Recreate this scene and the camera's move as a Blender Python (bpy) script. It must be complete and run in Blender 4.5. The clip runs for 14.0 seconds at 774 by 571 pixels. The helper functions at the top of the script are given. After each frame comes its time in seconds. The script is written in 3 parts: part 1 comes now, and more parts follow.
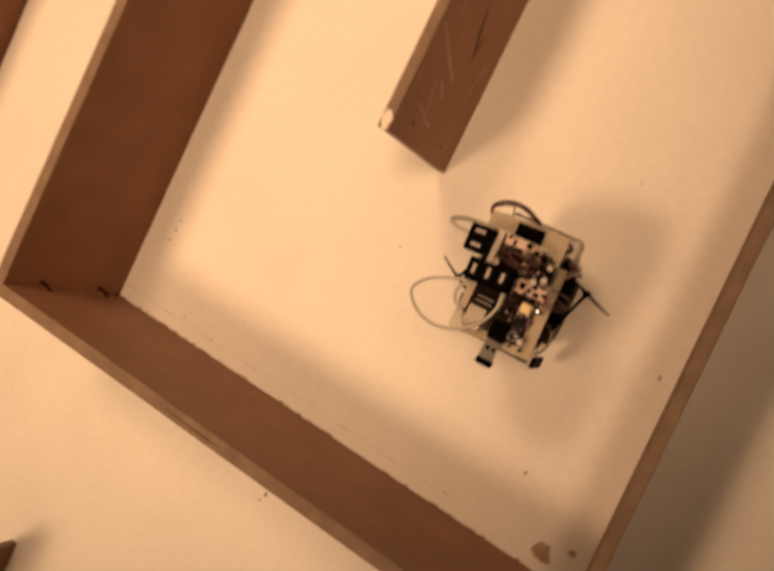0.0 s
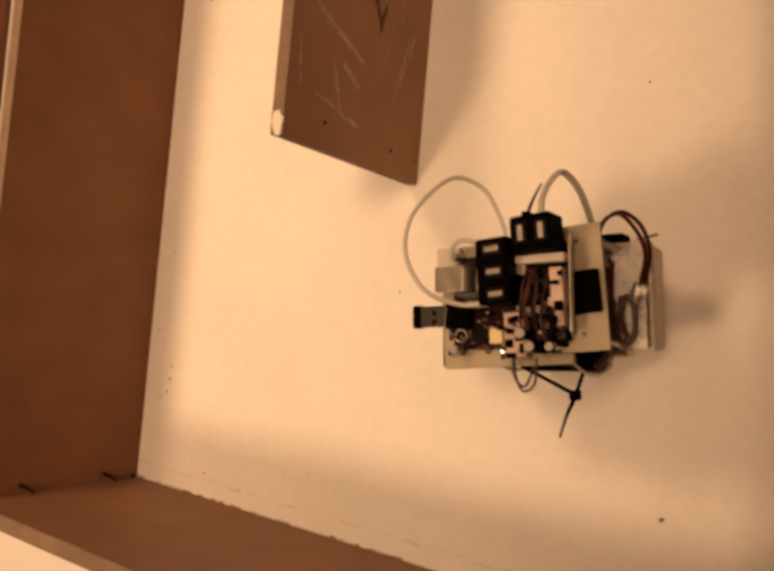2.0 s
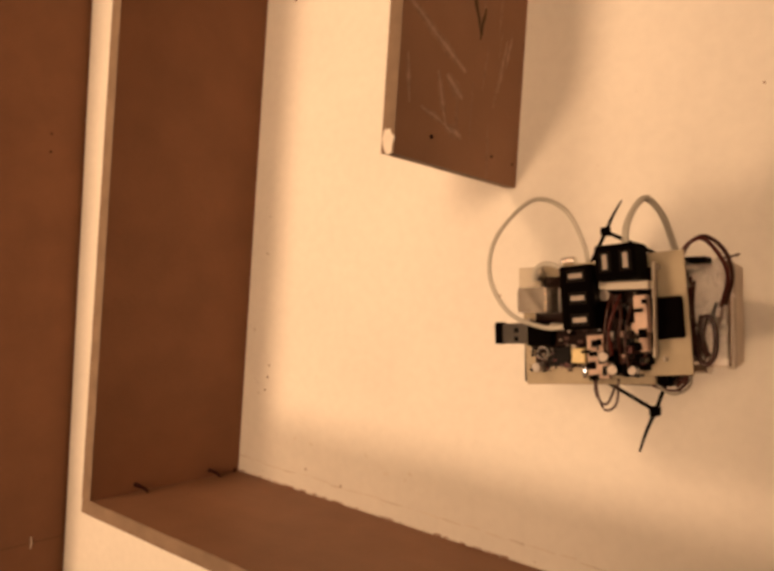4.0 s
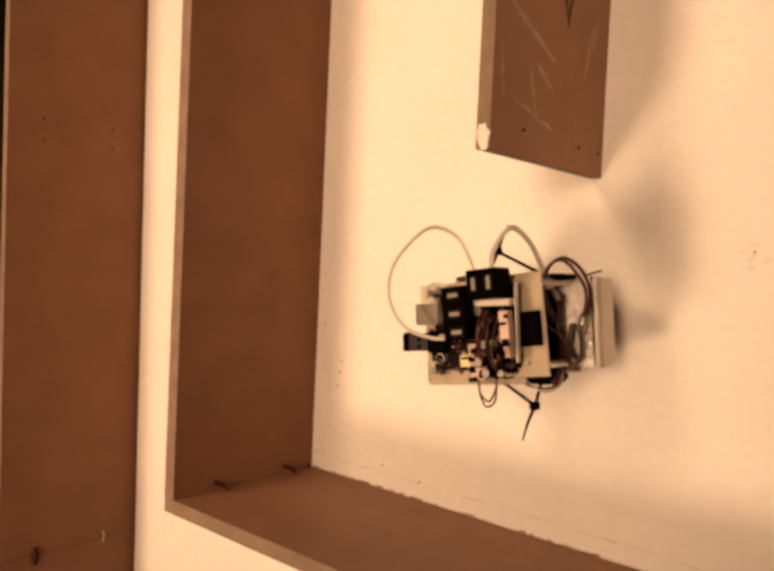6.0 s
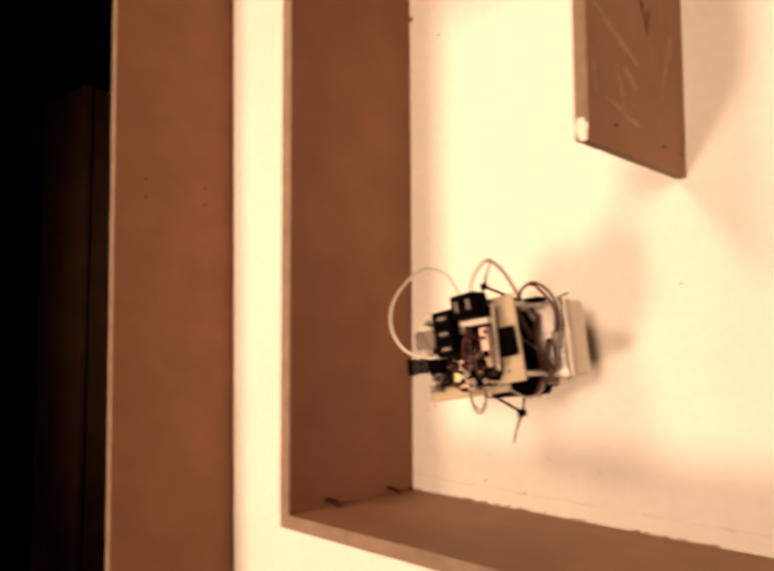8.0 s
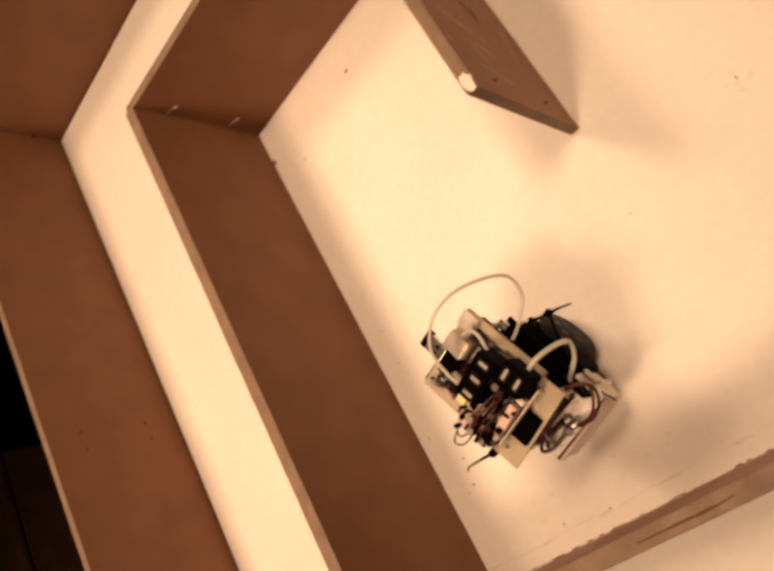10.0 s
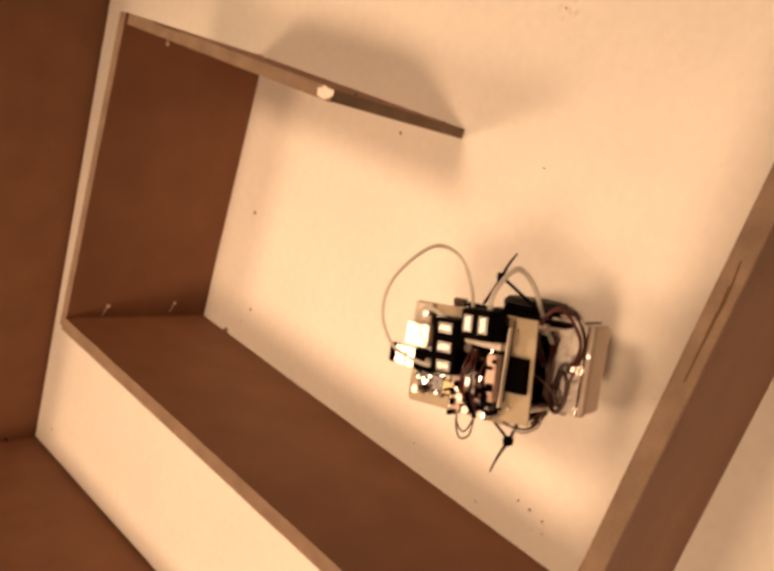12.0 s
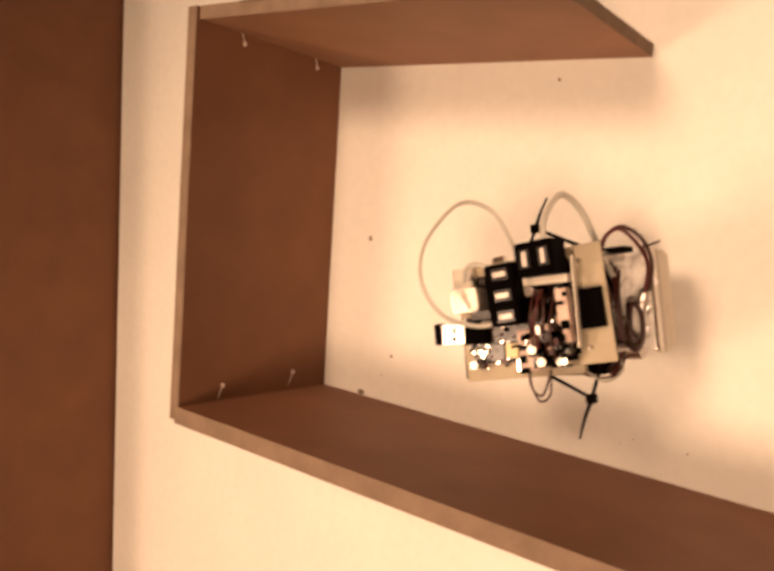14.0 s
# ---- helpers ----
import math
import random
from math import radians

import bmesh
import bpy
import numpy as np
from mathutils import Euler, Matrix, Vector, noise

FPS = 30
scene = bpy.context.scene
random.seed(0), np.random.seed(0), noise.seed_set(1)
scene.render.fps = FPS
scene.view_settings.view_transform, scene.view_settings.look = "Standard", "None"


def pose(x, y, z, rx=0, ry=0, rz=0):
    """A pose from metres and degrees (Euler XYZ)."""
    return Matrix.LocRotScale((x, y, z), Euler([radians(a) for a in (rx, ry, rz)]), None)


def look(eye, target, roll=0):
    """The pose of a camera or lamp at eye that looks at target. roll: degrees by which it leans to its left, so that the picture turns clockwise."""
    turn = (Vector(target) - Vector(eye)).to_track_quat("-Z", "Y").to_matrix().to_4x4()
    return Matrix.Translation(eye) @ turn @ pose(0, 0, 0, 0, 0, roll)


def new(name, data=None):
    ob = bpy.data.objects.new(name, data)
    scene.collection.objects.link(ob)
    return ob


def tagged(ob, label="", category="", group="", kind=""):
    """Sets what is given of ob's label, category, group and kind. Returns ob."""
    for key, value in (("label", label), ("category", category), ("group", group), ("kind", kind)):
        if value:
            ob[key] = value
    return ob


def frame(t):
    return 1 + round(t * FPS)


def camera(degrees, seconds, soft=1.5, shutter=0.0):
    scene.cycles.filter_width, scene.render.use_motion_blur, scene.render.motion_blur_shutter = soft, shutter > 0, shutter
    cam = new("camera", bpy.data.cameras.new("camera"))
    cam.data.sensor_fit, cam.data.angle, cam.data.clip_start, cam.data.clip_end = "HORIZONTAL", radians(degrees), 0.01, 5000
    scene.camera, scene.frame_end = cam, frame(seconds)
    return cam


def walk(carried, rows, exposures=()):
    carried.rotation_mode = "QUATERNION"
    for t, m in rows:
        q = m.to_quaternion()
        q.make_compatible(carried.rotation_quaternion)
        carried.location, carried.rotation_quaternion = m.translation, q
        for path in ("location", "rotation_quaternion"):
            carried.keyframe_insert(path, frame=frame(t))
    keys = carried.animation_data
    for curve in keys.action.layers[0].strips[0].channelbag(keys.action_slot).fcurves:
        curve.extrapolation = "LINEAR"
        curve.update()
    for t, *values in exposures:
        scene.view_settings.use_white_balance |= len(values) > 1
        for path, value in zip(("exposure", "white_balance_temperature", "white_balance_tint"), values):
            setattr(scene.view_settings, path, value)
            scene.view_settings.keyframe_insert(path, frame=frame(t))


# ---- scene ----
cam = camera(53.09, 14.0, soft=3.6, shutter=0.5)
PATH = [
    (0, pose(0.5227, 0.2110, 0.6756, 4.86, 20.59, 28.11)),
    (0.3, pose(0.5247, 0.1805, 0.6047, 2.60, 22.93, 23.24)),
    (0.5, pose(0.5444, 0.1729, 0.5471, 1.65, 26.36, 20.06)),
    (1, pose(0.5496, 0.1547, 0.4580, 3.97, 28.88, 11.64)),
    (1.5, pose(0.5794, 0.1590, 0.4633, 4.28, 31.32, 6.97)),
    (2, pose(0.5700, 0.1623, 0.4770, 5.89, 33.21, 6.17)),
    (2.5, pose(0.5653, 0.1682, 0.4837, 6.17, 33.89, 5.65)),
    (3, pose(0.5584, 0.1682, 0.4901, 7.95, 35.11, 7.51)),
    (3.2, pose(0.5550, 0.1727, 0.4976, 6.54, 35.91, 6.84)),
    (5.3, pose(0.5249, 0.1954, 0.5105, 0.59, 38.07, 4.08)),
    (5.5, pose(0.5221, 0.1930, 0.5152, 0.32, 39.00, 4.05)),
    (6, pose(0.5060, 0.1979, 0.5204, 0.31, 39.30, 3.62)),
    (6.5, pose(0.5032, 0.1861, 0.5270, 0.10, 39.72, 3.48)),
    (7, pose(0.5102, 0.1582, 0.5423, -0.41, 39.69, 1.38)),
    (7.5, pose(0.5183, 0.1534, 0.5412, -0.59, 41.02, -0.12)),
    (8, pose(0.4961, 0.1391, 0.5703, 4.17, 42.91, -0.14)),
    (8.2, pose(0.4765, 0.1437, 0.6069, 2.86, 42.18, -1.45)),
    (10.5, pose(0.3592, -0.0353, 0.5506, 2.40, 37.59, -45.20)),
    (11, pose(0.3063, -0.0605, 0.5463, 3.31, 37.76, -55.47)),
    (11.5, pose(0.3008, -0.0724, 0.5290, 1.00, 39.00, -66.19)),
    (12, pose(0.2873, -0.1048, 0.5094, 1.14, 39.58, -65.85)),
    (12.5, pose(0.2740, -0.0919, 0.5243, 1.60, 41.69, -66.84)),
    (13, pose(0.2403, -0.0616, 0.5476, 0.00, 43.93, -71.73)),
    (13.5, pose(0.1782, 0.0314, 0.5049, 1.54, 39.38, -74.99)),
    (14, pose(0.1443, 0.0842, 0.4948, -0.19, 36.73, -81.88)),
]

EXPOSURES = [(0.0, 0.13, 7000, 10), (0.6, 0.14, 7000, 10), (1.0, 0.22, 6750, 10), (1.6, 0.28, 6650, 10), (2.0, 0.13, 7000, 10), (3.2, 0.11, 7050, 10), (5.3, 0.39, 6600, 10), (6.5, 0.45, 6450, 10), (7.4, 0.67, 6150, 10), (8.2, 0.86, 6030, 10), (10.3, 0.41, 6350, 10), (12.5, 0.33, 6550, 10), (13.3, 0.47, 6350, 10), (14.0, 0.51, 6200, 10)]
walk(cam, PATH, EXPOSURES)

# ---- light: a dim room with three warm ceiling lamps ----
world = bpy.data.worlds.new("room_dusk")
scene.world = world
world.use_nodes = True
world.node_tree.nodes["Background"].inputs[0].default_value = (1.0, 0.62, 0.35, 1)
world.node_tree.nodes["Background"].inputs[1].default_value = 0.012

CEILING = 2.52
LAMPS = [(-0.49, -0.84, 139.0, 46, (-0.12, 0.14)), (-0.53, 1.35, 96.0, 46, (-0.08, 0.26)), (0.83, 0.50, 147.0, 38, (-0.10, 0.32))]
LAMP_COLOUR = (1.0, 0.612, 0.370)
for lx, ly, power, cone, aim in LAMPS:
    # narrow cones aimed west dim the east floor, standing in for a shadow there
    beam = bpy.data.lights.new("shaded_bulb", "SPOT")
    beam.energy, beam.color, beam.shadow_soft_size = power, LAMP_COLOUR, 0.295
    beam.spot_size, beam.spot_blend = radians(cone), 1.0
    new("shaded_bulb", beam).matrix_world = look((lx, ly, CEILING - 0.17), (*aim, 0))


# ---- materials ----
def material(name, colour, rough=0.5, metal=0.0, spread=0.0, scale=40.0, bump=0.0, fine=400.0, second=None, spec=0.5):
    """A surface with colour drifting at a broad and a fine scale, and fine relief."""
    m = bpy.data.materials.new(name)
    m.use_nodes = True
    nt = m.node_tree
    b = nt.nodes["Principled BSDF"]
    b.inputs["Roughness"].default_value, b.inputs["Metallic"].default_value = rough, metal
    b.inputs["Specular IOR Level"].default_value = spec
    b.inputs["Base Color"].default_value = (*colour, 1)
    if spread or bump:
        co = nt.nodes.new("ShaderNodeTexCoord")
        broad, small = nt.nodes.new("ShaderNodeTexNoise"), nt.nodes.new("ShaderNodeTexNoise")
        broad.inputs["Scale"].default_value, small.inputs["Scale"].default_value = scale, fine
        broad.inputs["Detail"].default_value = small.inputs["Detail"].default_value = 5
        for n in (broad, small):
            nt.links.new(co.outputs["Object"], n.inputs["Vector"])
        mix = nt.nodes.new("ShaderNodeMix")
        mix.data_type = "RGBA"
        other = second or tuple(c * (1 - spread) for c in colour)
        mix.inputs["A"].default_value, mix.inputs["B"].default_value = (*colour, 1), (*other, 1)
        both = nt.nodes.new("ShaderNodeMath")
        both.operation = "MULTIPLY_ADD"
        both.inputs[1].default_value = 0.65
        half = nt.nodes.new("ShaderNodeMath")
        half.operation = "MULTIPLY"
        half.inputs[1].default_value = 0.35
        nt.links.new(small.outputs["Fac"], half.inputs[0])
        nt.links.new(broad.outputs["Fac"], both.inputs[0])
        nt.links.new(half.outputs[0], both.inputs[2])
        ramp = nt.nodes.new("ShaderNodeMapRange")
        ramp.inputs["From Min"].default_value, ramp.inputs["From Max"].default_value = 0.35, 0.65
        nt.links.new(both.outputs[0], ramp.inputs["Value"])
        nt.links.new(ramp.outputs[0], mix.inputs["Factor"])
        nt.links.new(mix.outputs["Result"], b.inputs["Base Color"])
        if bump:
            bn = nt.nodes.new("ShaderNodeBump")
            bn.inputs["Strength"].default_value, bn.inputs["Distance"].default_value = bump, 0.0006
            nt.links.new(both.outputs[0], bn.inputs["Height"])
            nt.links.new(bn.outputs[0], b.inputs["Normal"])
    return m


MDF = material("mdf_board", (0.234, 0.106, 0.055), 0.62, spread=0.18, scale=22, bump=0.25, fine=700, spec=0.25)
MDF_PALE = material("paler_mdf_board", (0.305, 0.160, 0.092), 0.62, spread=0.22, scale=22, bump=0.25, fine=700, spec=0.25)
# lightest of the three board colours, for the stub wall only
MDF_PALEST = material("palest_mdf_board", (0.385, 0.205, 0.120), 0.66, spread=0.18, scale=20, bump=0.25, fine=700, spec=0.25)
MDF_EDGE = material("mdf_sawn_edge", (0.245, 0.172, 0.118), 0.8, spread=0.30, scale=60, bump=0.5, fine=900, spec=0.2)
WHITE = material("white_melamine", (0.80, 0.775, 0.695), 0.42, spread=0.10, scale=7, bump=0.06, fine=120, spec=0.35)
DIRT = material("brown_dirt", (0.26, 0.16, 0.09), 0.9, spread=0.4, scale=200)
SMEAR = material("rubbed_smear", (0.73, 0.68, 0.585), 0.7, spread=0.2, scale=90, bump=0.1)
SMUDGE = material("faint_smudge", (0.76, 0.715, 0.62), 0.6, spread=0.12, scale=90)
CHALK = material("pale_scuff", (0.56, 0.37, 0.26), 0.7, spread=0.3, scale=200, spec=0.25)
FAINT = material("faint_scuff", (0.425, 0.245, 0.155), 0.7, spread=0.3, scale=200, spec=0.25)
DARK_SCUFF = material("dark_scuff", (0.11, 0.066, 0.033), 0.8, spread=0.2, scale=200, spec=0.2)
GLUE = material("pale_glue", (0.72, 0.60, 0.48), 0.4, spread=0.1, scale=300)
TAPE = material("pale_paint_patch", (0.78, 0.72, 0.62), 0.55, spread=0.12, scale=250, bump=0.2)
NAIL = material("dark_nail", (0.040, 0.012, 0.009), 0.7, 0.0, spread=0.3, scale=300, spec=0.08)
BLACK = material("black_plastic", (0.0014, 0.0007, 0.0006), 0.6, spread=0.2, scale=200, bump=0.05, spec=0.015)
RUBBER = material("black_rubber", (0.008, 0.007, 0.007), 0.75, spread=0.2, scale=200, bump=0.2)
FR4 = material("tan_circuit_board", (0.40, 0.335, 0.225), 0.5, spread=0.12, scale=80, bump=0.05)
FR4_DARK = material("dark_circuit_board", (0.016, 0.006, 0.004), 0.2, spread=0.4, scale=260, bump=0.25, spec=0.4)
GLOSS = material("glossy_black_plastic", (0.004, 0.0025, 0.002), 0.22, spread=0.2, scale=200, bump=0.1, spec=0.5)
CONTACT = material("tinned_contact", (0.52, 0.46, 0.40), 0.34, 0.85, spread=0.2, scale=260, bump=0.1)
JACK = material("nickel_shell", (0.66, 0.59, 0.50), 0.27, 0.85, spread=0.12, scale=120, bump=0.05)
COPPER = material("pinkish_circuit_board", (0.66, 0.48, 0.38), 0.4, spread=0.2, scale=160, bump=0.1)
STEEL = material("bright_steel", (0.82, 0.78, 0.72), 0.18, 1.0, spread=0.12, scale=120, bump=0.12, fine=260)
TIN = material("dull_tin", (0.55, 0.52, 0.48), 0.32, 1.0, spread=0.2, scale=200, bump=0.1)
PALE = material("pale_grey_plastic", (0.55, 0.50, 0.40), 0.4, spread=0.08, scale=120)
CREAM = material("cream_plastic", (0.72, 0.66, 0.55), 0.45, spread=0.06, scale=120)
CABLE = material("white_flat_cable", (0.48, 0.46, 0.39), 0.35, spread=0.06, scale=150)
WIRE_DARK = material("dark_brown_wire", (0.045, 0.013, 0.008), 0.35, spread=0.2, scale=200)
WIRE_RED = material("dark_red_wire", (0.085, 0.014, 0.010), 0.4, spread=0.2, scale=200)
YELLOW = material("yellow_plastic", (0.80, 0.66, 0.34), 0.4, spread=0.1, scale=200)
RED = material("red_plastic", (0.50, 0.08, 0.05), 0.4, spread=0.1, scale=200)
FOIL = material("crumpled_clear_foil", (0.90, 0.86, 0.79), 0.16, 0.0, spread=0.2, scale=70, bump=0.9, fine=160, spec=0.8)
DARK_FLOOR = material("black_carpet", (0.0015, 0.001, 0.001), 0.95, spread=0.4, scale=30, bump=0.4, spec=0.05)
ROOM = material("room_paint", (0.30, 0.225, 0.155), 0.9, spread=0.05, scale=3)
BOX_WOOD = material("stained_box_wood", (0.36, 0.19, 0.09), 0.5, spread=0.4, scale=14, bump=0.2)
DARK_WOOD = material("dark_brown_wood", (0.06, 0.027, 0.013), 0.5, spread=0.3, scale=20, bump=0.2)
LED = bpy.data.materials.new("lit_led")
LED.use_nodes = True
LED.node_tree.nodes["Principled BSDF"].inputs["Emission Color"].default_value = (1.0, 0.75, 0.6, 1)
LED.node_tree.nodes["Principled BSDF"].inputs["Emission Strength"].default_value = 6.0


# ---- shape helpers ----
def box_bm(x0, x1, y0, y1, z0, z1, bevel=0.0, seg=1, bm=None):
    bm2 = bmesh.new()
    bmesh.ops.create_cube(bm2, size=1)
    for v in bm2.verts:
        v.co = Vector((x0 + (v.co.x + 0.5) * (x1 - x0), y0 + (v.co.y + 0.5) * (y1 - y0), z0 + (v.co.z + 0.5) * (z1 - z0)))
    if bevel:
        bmesh.ops.bevel(bm2, geom=bm2.edges[:], offset=bevel, segments=seg, affect="EDGES")
    return join(bm, bm2)


def join(bm, other):
    if bm is None:
        return other
    me = bpy.data.meshes.new("tmp")
    other.to_mesh(me)
    other.free()
    bm.from_mesh(me)
    bpy.data.meshes.remove(me)
    return bm


def rod_bm(a, b, r, seg=12, r2=None, bm=None, cap=True):
    a, b = Vector(a), Vector(b)
    bm2 = bmesh.new()
    d = b - a
    m = Matrix.Translation((a + b) / 2) @ d.to_track_quat("Z", "Y").to_matrix().to_4x4()
    bmesh.ops.create_cone(bm2, cap_ends=cap, segments=seg, radius1=r, radius2=r if r2 is None else r2, depth=d.length, matrix=m)
    return join(bm, bm2)


def smooth_line(points, steps=8):
    """A Catmull-Rom line through the points."""
    p = [Vector(q) for q in points]
    p = [2 * p[0] - p[1], *p, 2 * p[-1] - p[-2]]
    out = []
    for i in range(1, len(p) - 2):
        for k in range(steps):
            t = k / steps
            a, b, c, d = p[i - 1:i + 3]
            out.append(0.5 * ((2 * b) + (c - a) * t + (2 * a - 5 * b + 4 * c - d) * t * t + (3 * b - a - 3 * c + d) * t ** 3))
    out.append(p[-2])
    return out


def tube_bm(points, w, h=None, seg=8, steps=8, bm=None, up=(0, 0, 1), taper=1.0):
    """A cable of round or flat section along a smooth line: w across, h thick."""
    line = smooth_line(points, steps)
    h = h or w
    bm2 = bmesh.new()
    rings = []
    for i, c in enumerate(line):
        d = (line[min(i + 1, len(line) - 1)] - line[max(i - 1, 0)]).normalized()
        s = d.cross(Vector(up))
        s = s.normalized() if s.length > 1e-4 else Vector((1, 0, 0))
        n = s.cross(d).normalized()
        k = 1 + (taper - 1) * i / (len(line) - 1)
        rings.append([bm2.verts.new(c + k * (math.cos(a) * s * w / 2 + math.sin(a) * n * h / 2))
                      for a in (2 * math.pi * j / seg for j in range(seg))])
    for r0, r1 in zip(rings, rings[1:]):
        for j in range(seg):
            bm2.faces.new((r0[j], r0[(j + 1) % seg], r1[(j + 1) % seg], r1[j]))
    bm2.faces.new(rings[0][::-1])
    bm2.faces.new(rings[-1])
    return join(bm, bm2)


def part(name, bm, mat, parent=None, label="", smooth=False):
    me = bpy.data.meshes.new(name)
    bmesh.ops.recalc_face_normals(bm, faces=bm.faces[:])
    bm.to_mesh(me)
    bm.free()
    for m in (mat if isinstance(mat, (list, tuple)) else [mat]):
        me.materials.append(m)
    if smooth:
        for p in me.polygons:
            p.use_smooth = True
    ob = new(name, me)
    ob.parent = parent
    return tagged(ob, label)


# ---- the maze ----
H = 0.15          # wall height
W_WALL = 0.0080   # board thickness


def slab_bm(corners, z0, z1):
    bm = bmesh.new()
    low, top = [bm.verts.new((x, y, z0)) for x, y in corners], [bm.verts.new((x, y, z1)) for x, y in corners]
    for k in range(len(corners)):
        bm.faces.new((low[k], low[(k + 1) % len(corners)], top[(k + 1) % len(corners)], top[k]))
    bm.faces.new(low[::-1]), bm.faces.new(top)
    return bm


def outer_x(y):
    return -0.2907 - 0.023 * y


def far_y(x):
    return 0.7726 + 0.1064 * (x + 0.3085)


GAP = 0.0028      # open joint between the floor panel and the outer boards
FOOT = [(-0.2812, -0.792), (1.027, -0.792), (1.027, 0.925), (-0.3175, 0.7812)]
PANEL = [(outer_x(-0.792) + GAP, -0.792), (1.027, -0.792), (1.027, far_y(1.027) - GAP), (outer_x(0.77) + GAP, far_y(outer_x(0.77)) - GAP)]
floor = part("floor", slab_bm(PANEL, -0.018, 0.0), WHITE)
tagged(floor, "white melamine maze floor with faint smudges and dirt specks", "floor", kind="structure")


def board(name, a, b, thick, label, height=H, base=0.0004, face=MDF):
    """An upright MDF board from a to b on the floor's plan; its thickness lies to the left of that line. Its sawn top and ends are slightly uneven."""
    a, b = Vector((*a, 0)), Vector((*b, 0))
    d = b - a
    n = Vector((-d.y, d.x, 0)).normalized()
    count = max(4, int(d.length / 0.02))
    bm = bmesh.new()
    rows = []
    for i in range(count + 1):
        p = a + d * (i / count)
        bow = noise.noise(p * 9) * 0.0001
        lift = noise.noise(p * 37) * 0.0003
        c = 0.0006
        prof = [(0, base), (0, height - c), (c, height), (thick - c, height), (thick, height - c), (thick, base)]
        rows.append([bm.verts.new(p + n * (o + (bow if z > 0.1 else 0)) + Vector((0, 0, z + (lift if z > 0.1 else 0)))) for o, z in prof])
    for r0, r1 in zip(rows, rows[1:]):
        for j in range(6):
            f = bm.faces.new((r0[j], r0[(j + 1) % 6], r1[(j + 1) % 6], r1[j]))
            f.material_index = 1 if j in (1, 2, 3) else 0
    for r in (rows[0][::-1], rows[-1]):
        bm.faces.new(r).material_index = 1
    return tagged(part(name, bm, [face, MDF_EDGE]), label, "maze wall", kind="structure")


L, S, E_STUB, R = 0.5037, 0.2635, 0.2620, 0.5405
LAB = "brown MDF maze wall board standing on the white floor"


def north_y(x):
    return L + 0.068 * x


w_west = board("wall_west", (-0.002, L), (0, 0), -0.0105, LAB + ", joined to two others", 0.1545)
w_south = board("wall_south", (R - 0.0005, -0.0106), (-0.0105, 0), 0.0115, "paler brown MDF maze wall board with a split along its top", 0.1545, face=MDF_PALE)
w_east = board("wall_east", (R - 0.0428 * 0.75, 0.75), (R + 0.0005, -0.0235), 0.0090, LAB + ", in the lamps' shade")
w_north = board("wall_north", (-0.0114, north_y(-0.0114)), (S + W_WALL - 0.0004, north_y(S + W_WALL)), 0.0090, LAB + " closing a dead end", 0.1525)
w_stub = board("wall_stub", (S, E_STUB), (0.2628, 0.5208), -W_WALL, "scuffed brown MDF maze wall with a free end and a pale patch", face=MDF_PALEST)
w_outer_w = board("wall_outer_west", (outer_x(0.7795), 0.7795), (outer_x(-0.786), -0.786), -W_WALL, "brown MDF outer wall board of the maze, nailed", 0.157, -0.0178)
w_outer_n = board("wall_outer_north", (-0.3080, far_y(-0.3080)), (1.020, far_y(1.020)), W_WALL, "brown MDF outer wall board of the maze, nailed", 0.157, -0.0178)
w_outer_s = board("wall_outer_south", (1.0135, -0.778), (outer_x(-0.778) + 0.0004, -0.778), W_WALL, "brown MDF outer wall board of the maze", 0.157)
w_outer_e = board("wall_outer_east", (1.0140, -0.786), (1.0140, far_y(1.014) - 0.0005), -W_WALL, "brown MDF outer wall board of the maze", 0.157)
w_sw = board("wall_south_west", (0.014, -0.7775), (0.014, -0.300), W_WALL, LAB + " with a free end")


# marks on the boards: nails, glue, scuffs
def nail(parent, p, way, length=0.008, r=0.0011, mat=NAIL, label="dark bent nail"):
    p, way = Vector(p), Vector(way).normalized()
    bm = rod_bm(p - way * 0.001, p + way * length, r * 0.75, 8)
    rod_bm(p + way * length, p + way * (length + 0.0012), r * 1.5, 8, bm=bm)
    return part("nail", bm, mat, parent, label)


for z in (0.0356, 0.1128):
    part("nail", tube_bm([(0.0012, 0.0066, z + 0.002), (0.0050, 0.0055, z), (0.0088, 0.0034, z - 0.003), (0.0102, 0.0008, z - 0.005)], 0.0040, 0.0034, 8, 5, taper=0.6), NAIL, w_south, "dark bent nail", True)
nail(w_south, (0.003, 0, 0.008), (0.2, 1, 0), 0.002, 0.0010)
for z, ln in ((0.0400, 0.005), (0.117, 0.007)):
    nail(w_outer_n, (-0.3055, far_y(-0.3055), z), (0.2, -1, 0), ln, 0.0012)
XN = outer_x(-0.135)
part("nail", tube_bm([(XN + 0.0004, -0.127, 0.1175), (XN + 0.004, -0.135, 0.118), (XN + 0.0004, -0.145, 0.118)], 0.0040, seg=6), NAIL, w_outer_w, "bent dark nail")
part("glue_drop", tube_bm([(XN + 0.0004, -0.128, 0.040), (XN + 0.002, -0.134, 0.040), (XN + 0.0004, -0.141, 0.040)], 0.0016, seg=6), GLUE, w_outer_w, "pale glue run")
